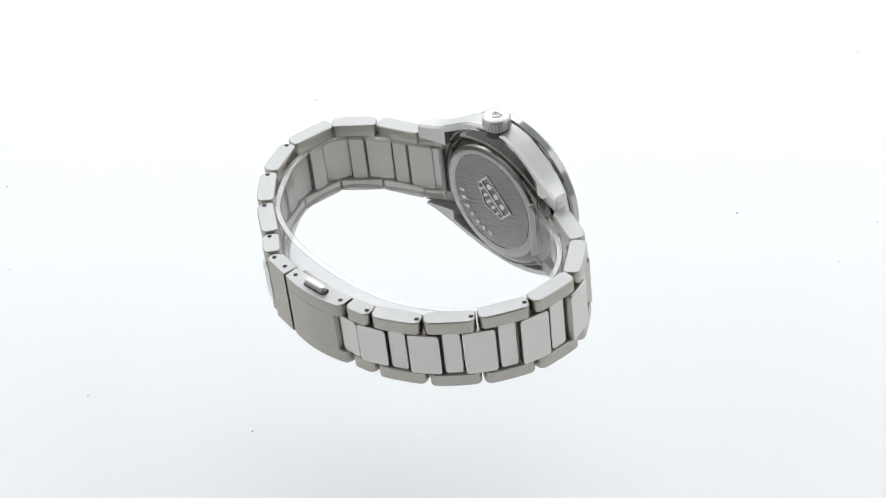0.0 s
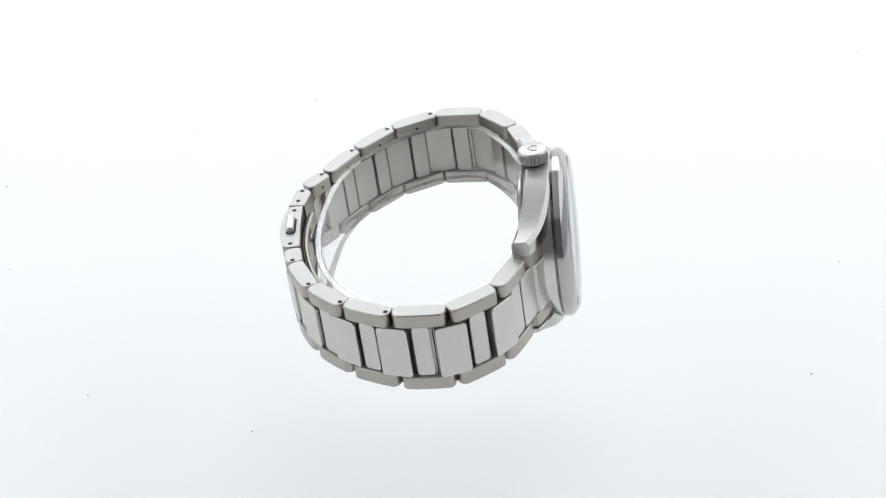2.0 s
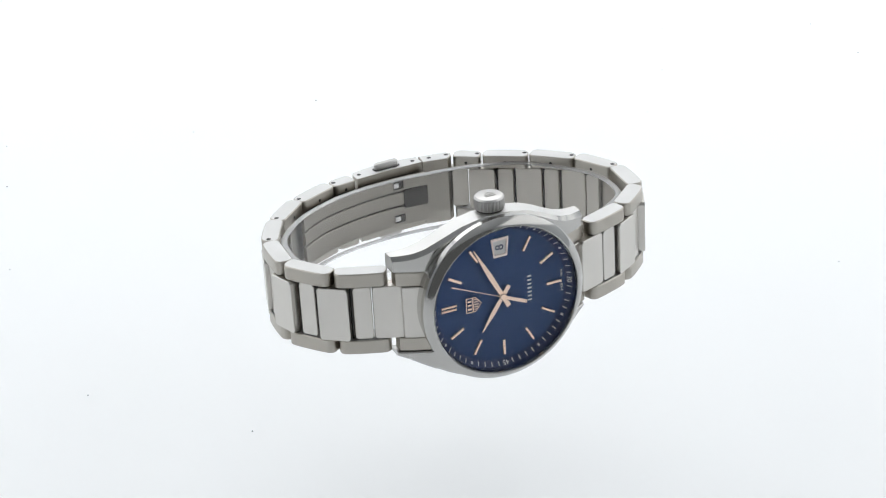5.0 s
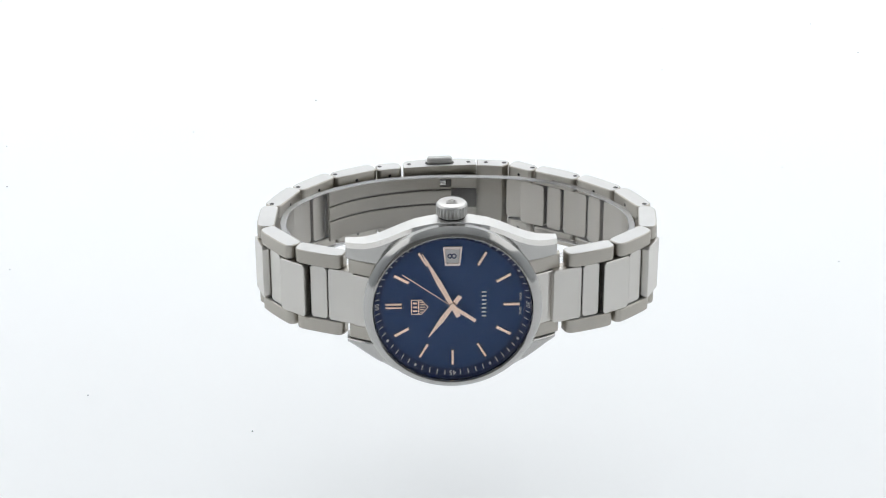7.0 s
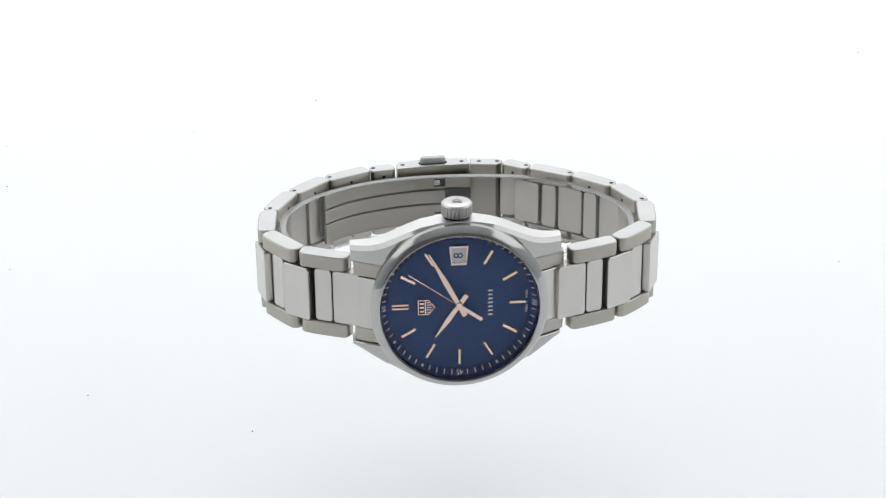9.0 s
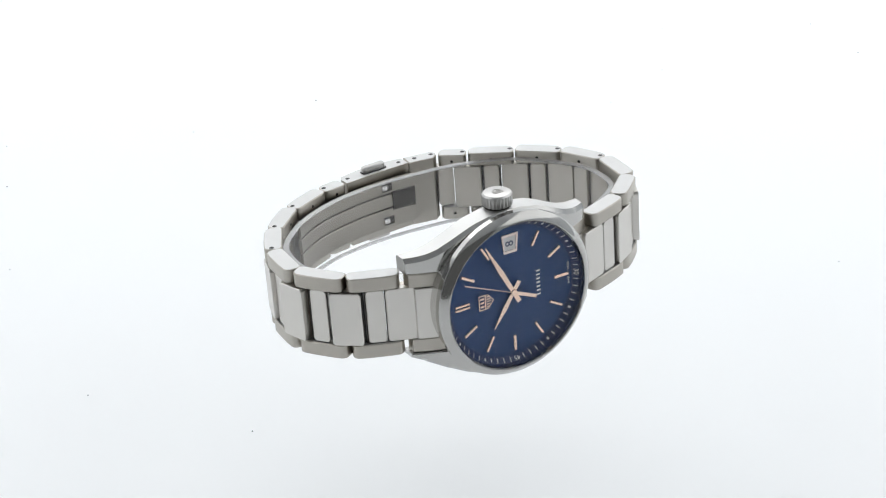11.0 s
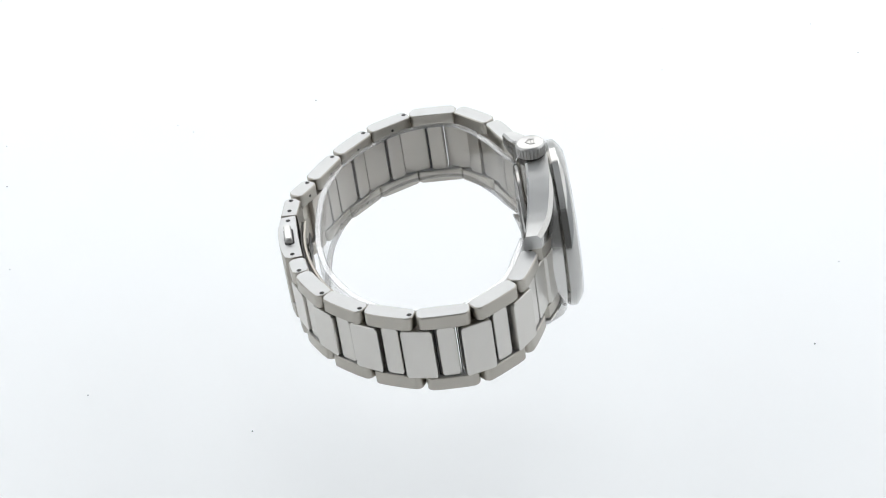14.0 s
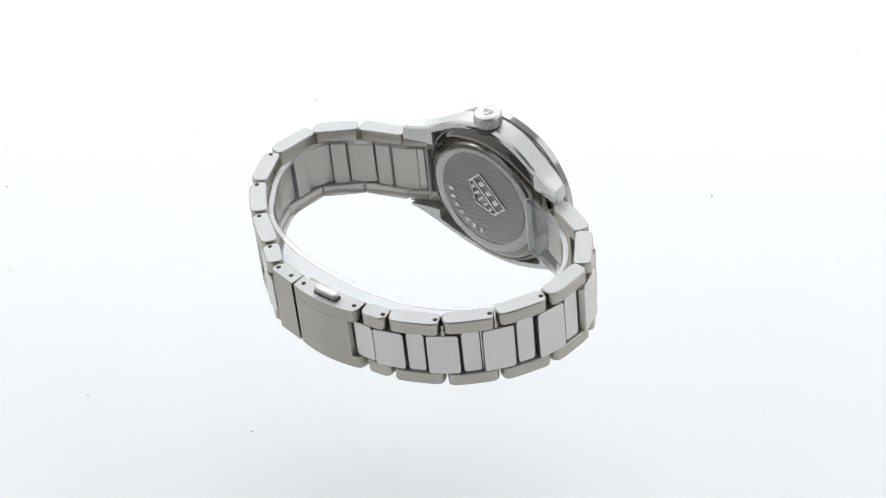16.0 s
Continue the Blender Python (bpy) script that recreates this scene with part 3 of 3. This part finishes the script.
        for a in (-length / 2 + 1.9, length / 2 - 1.9):
            pin_hole(a, 0.65, s, hw, to, clasp)
    m2, d2, n2, l2 = along(JOINTS[8], JOINTS[9])
    to2 = placed(m2, d2, n2)
    endp = [(-l2 / 2 + 0.1, 2.3), (l2 / 2 - 1.2, 2.0), (l2 / 2 - 0.3, 1.0), (l2 / 2 - 0.6, -0.5), (l2 / 2 - 2.0, -1.9), (-l2 / 2 + 0.1, -1.6)]
    bright_edges(part("end_piece", prism(endp, -hw, hw, to2, 0.2, 1), CLASP_STEEL, clasp))
    for s in (1, -1):
        for a in (-l2 / 2 + 2.3, l2 / 2 - 1.6):
            pin_hole(a, 0.4, s, hw, to2, clasp)
    # inner folding blades, curved along the inside of the strap
    bow_line = JOINTS[2:7] + [(-63.0, -0.7)] + JOINTS[9:12]
    pts = [p for p in inner_path(2.7, bow_line) if p[0] < -40 and -28 < p[1] < 10]
    # dark strip behind the blades, so that their gaps read as shaded
    blade_strip("blade_gap_shade", pts, 0.5, -6.9, 5.5, SHADE_STEEL, clasp)
    pts = [p for p in inner_path(3.25, bow_line) if p[0] < -40 and -29 < p[1] < 10.6]
    for lo, hi in ((2.05, 5.7), (-1.7, 1.7), (-7.1, -2.05)):
        blade_strip("folding_blade", pts, 0.8, lo, hi, CLASP_STEEL, clasp)
    end = pts[-4:]
    # windows and slot are solid boxes with the shade of an opening as colour
    for lo, hi in ((2.7, 4.9), (-6.2, -4.0)):
        blade_strip("catch_window_shade", end[:2], 1.0, lo, hi, SHADE_STEEL, clasp)
        blade_strip("catch", [end[0], (end[0][0] * 0.5 + end[1][0] * 0.5, end[0][1] * 0.5 + end[1][1] * 0.5)], 1.2, lo + 0.5, hi - 0.4, POLISHED, clasp)
    blade_strip("tongue_slot_shade", end[1:], 1.05, -2.6, 2.4, SHADE_STEEL, clasp)


def smooth_path(step=24, knots=JOINTS):
    """A smooth line through the strap's joints, or through other knots (Catmull-Rom)."""
    P = [Vector(p) for p in knots]
    P = [2 * P[0] - P[1]] + P + [2 * P[-1] - P[-2]]
    out = []
    for i in range(1, len(P) - 2):
        for k in range(step):
            t = k / step
            a, b, c, e = P[i - 1], P[i], P[i + 1], P[i + 2]
            out.append(0.5 * ((2 * b) + (c - a) * t + (2 * a - 5 * b + 4 * c - e) * t * t + (3 * b - a - 3 * c + e) * t ** 3))
    out.append(P[-2])
    return out


def inner_path(off, knots=JOINTS):
    base = smooth_path(6, knots)
    out = []
    for i, p in enumerate(base):
        _, _, n, _ = along(base[max(i - 1, 0)], base[min(i + 1, len(base) - 1)])
        out.append(p - n * off)
    return [(p.x, p.y) for p in out]


def blade_strip(name, pts, thick, lo, hi, mat, parent, label=""):
    """A flat strip that follows pts, thick across, from lo to hi in height."""
    secs = []
    for i, p in enumerate(pts):
        _, _, n, _ = along(pts[max(i - 1, 0)], pts[min(i + 1, len(pts) - 1)])
        p = Vector(p)
        q = p - n * thick
        b = min(0.18, thick * 0.3)
        qa, pb = p - n * (thick - b), p - n * b
        secs.append([(p.x, p.y, lo + b), (p.x, p.y, hi - b), (pb.x, pb.y, hi), (qa.x, qa.y, hi), (q.x, q.y, hi - b), (q.x, q.y, lo + b), (qa.x, qa.y, lo), (pb.x, pb.y, lo)])
    return part(name, loft(secs), mat, parent, label)


def build_watch():
    watch = tagged(new("wrist_watch"), "steel wrist watch with blue dial and rose gold hands, strap closed", "watch")
    build_case(watch)
    sec = build_dial(watch)
    build_strap(watch)
    return watch, sec


COLLAR_THICK = 1.5


def build_collar():
    # line of the inner face, from the twelve o'clock end round past the clasp to the other end
    knots = [(-10.6, -14.8), (-12.7, -20.8), (-15.6, -28.2), (-20.2, -33.2), (-25.4, -36.2), (-31.4, -36.9), (-38.2, -35.6), (-44.1, -31.2), (-48.8, -25.6),
             (-53.1, -16.5), (-54.8, -8.3), (-55.3, -1.5), (-55.0, 6.9), (-53.5, 17.9), (-48.8, 29.3), (-41.6, 36.1), (-34.7, 40.5), (-27.8, 41.6), (-21.8, 40.4), (-18.2, 36.7), (-14.0, 29.7), (-11.2, 23.3), (-8.4, 18.2)]
    inner = smooth_path(5, knots)
    cut = []
    for i, p in enumerate(inner):
        _, _, n, _ = along(inner[max(i - 1, 0)], inner[min(i + 1, len(inner) - 1)])
        q = p + n * COLLAR_THICK
        cut.append((q.x, q.y))
    first, last = Vector(cut[0]), Vector(cut[-1])
    before = first + (first - Vector(cut[1])).normalized() * 0.35
    after = last + (last - Vector(cut[-2])).normalized() * 0.35
    ob = blade_strip("display_collar", cut, COLLAR_THICK, -7.8, 6.5, COLLAR, None)
    blade_strip("rim", cut, COLLAR_THICK, 6.52, 6.9, COLLAR_RIM, ob, "bright polished upper rim")
    blade_strip("rim", cut, COLLAR_THICK, -8.2, -7.82, COLLAR_RIM, ob, "bright polished lower rim")
    blade_strip("end_face", [tuple(after), (last.x, last.y)], COLLAR_THICK, -8.2, 6.9, COLLAR_END, ob, "bright cut end of the collar")
    blade_strip("end_face", [tuple(before), (first.x, first.y)], COLLAR_THICK, -8.2, 6.9, COLLAR_END, ob, "bright cut end of the collar")
    return tagged(ob, "clear plastic display collar inside the watch strap", "display collar")


build_place()
TURNTABLE = build_turntable()
WATCH, SECOND_HAND = build_watch()
COLLAR_RING = build_collar()


def motions():
    def at(deg):
        return pose(0, 0, 0, 0, 0, deg - 90)
    seat = Matrix.Translation((0.0266, 0.0009, AXIS_Z)) @ pose(0, 0, 0, 0, 0, -3.5) @ pose(0, 0, 0, 0, -7.63, 0)
    walk(WATCH, [(t, at(a) @ seat) for t, a in TURN])
    walk(COLLAR_RING, [(t, at(a) @ seat) for t, a in TURN])
    walk(TURNTABLE, [(t, pose(0, 0, PLATE_THICK, 0, 0, a - 90)) for t, a in TURN])
    rows = [(0.0, TICKS[0][1])]
    for (t0, a0), (t1, a1) in zip(TICKS, TICKS[1:]):
        rows += [(t1 - 0.05, a0), (t1 + 0.05, a1)]
    rows.append((16.0, TICKS[-1][1]))
    walk(SECOND_HAND, [(t, pose(0, 0, 0, -a, 0, 0)) for t, a in rows])


motions()
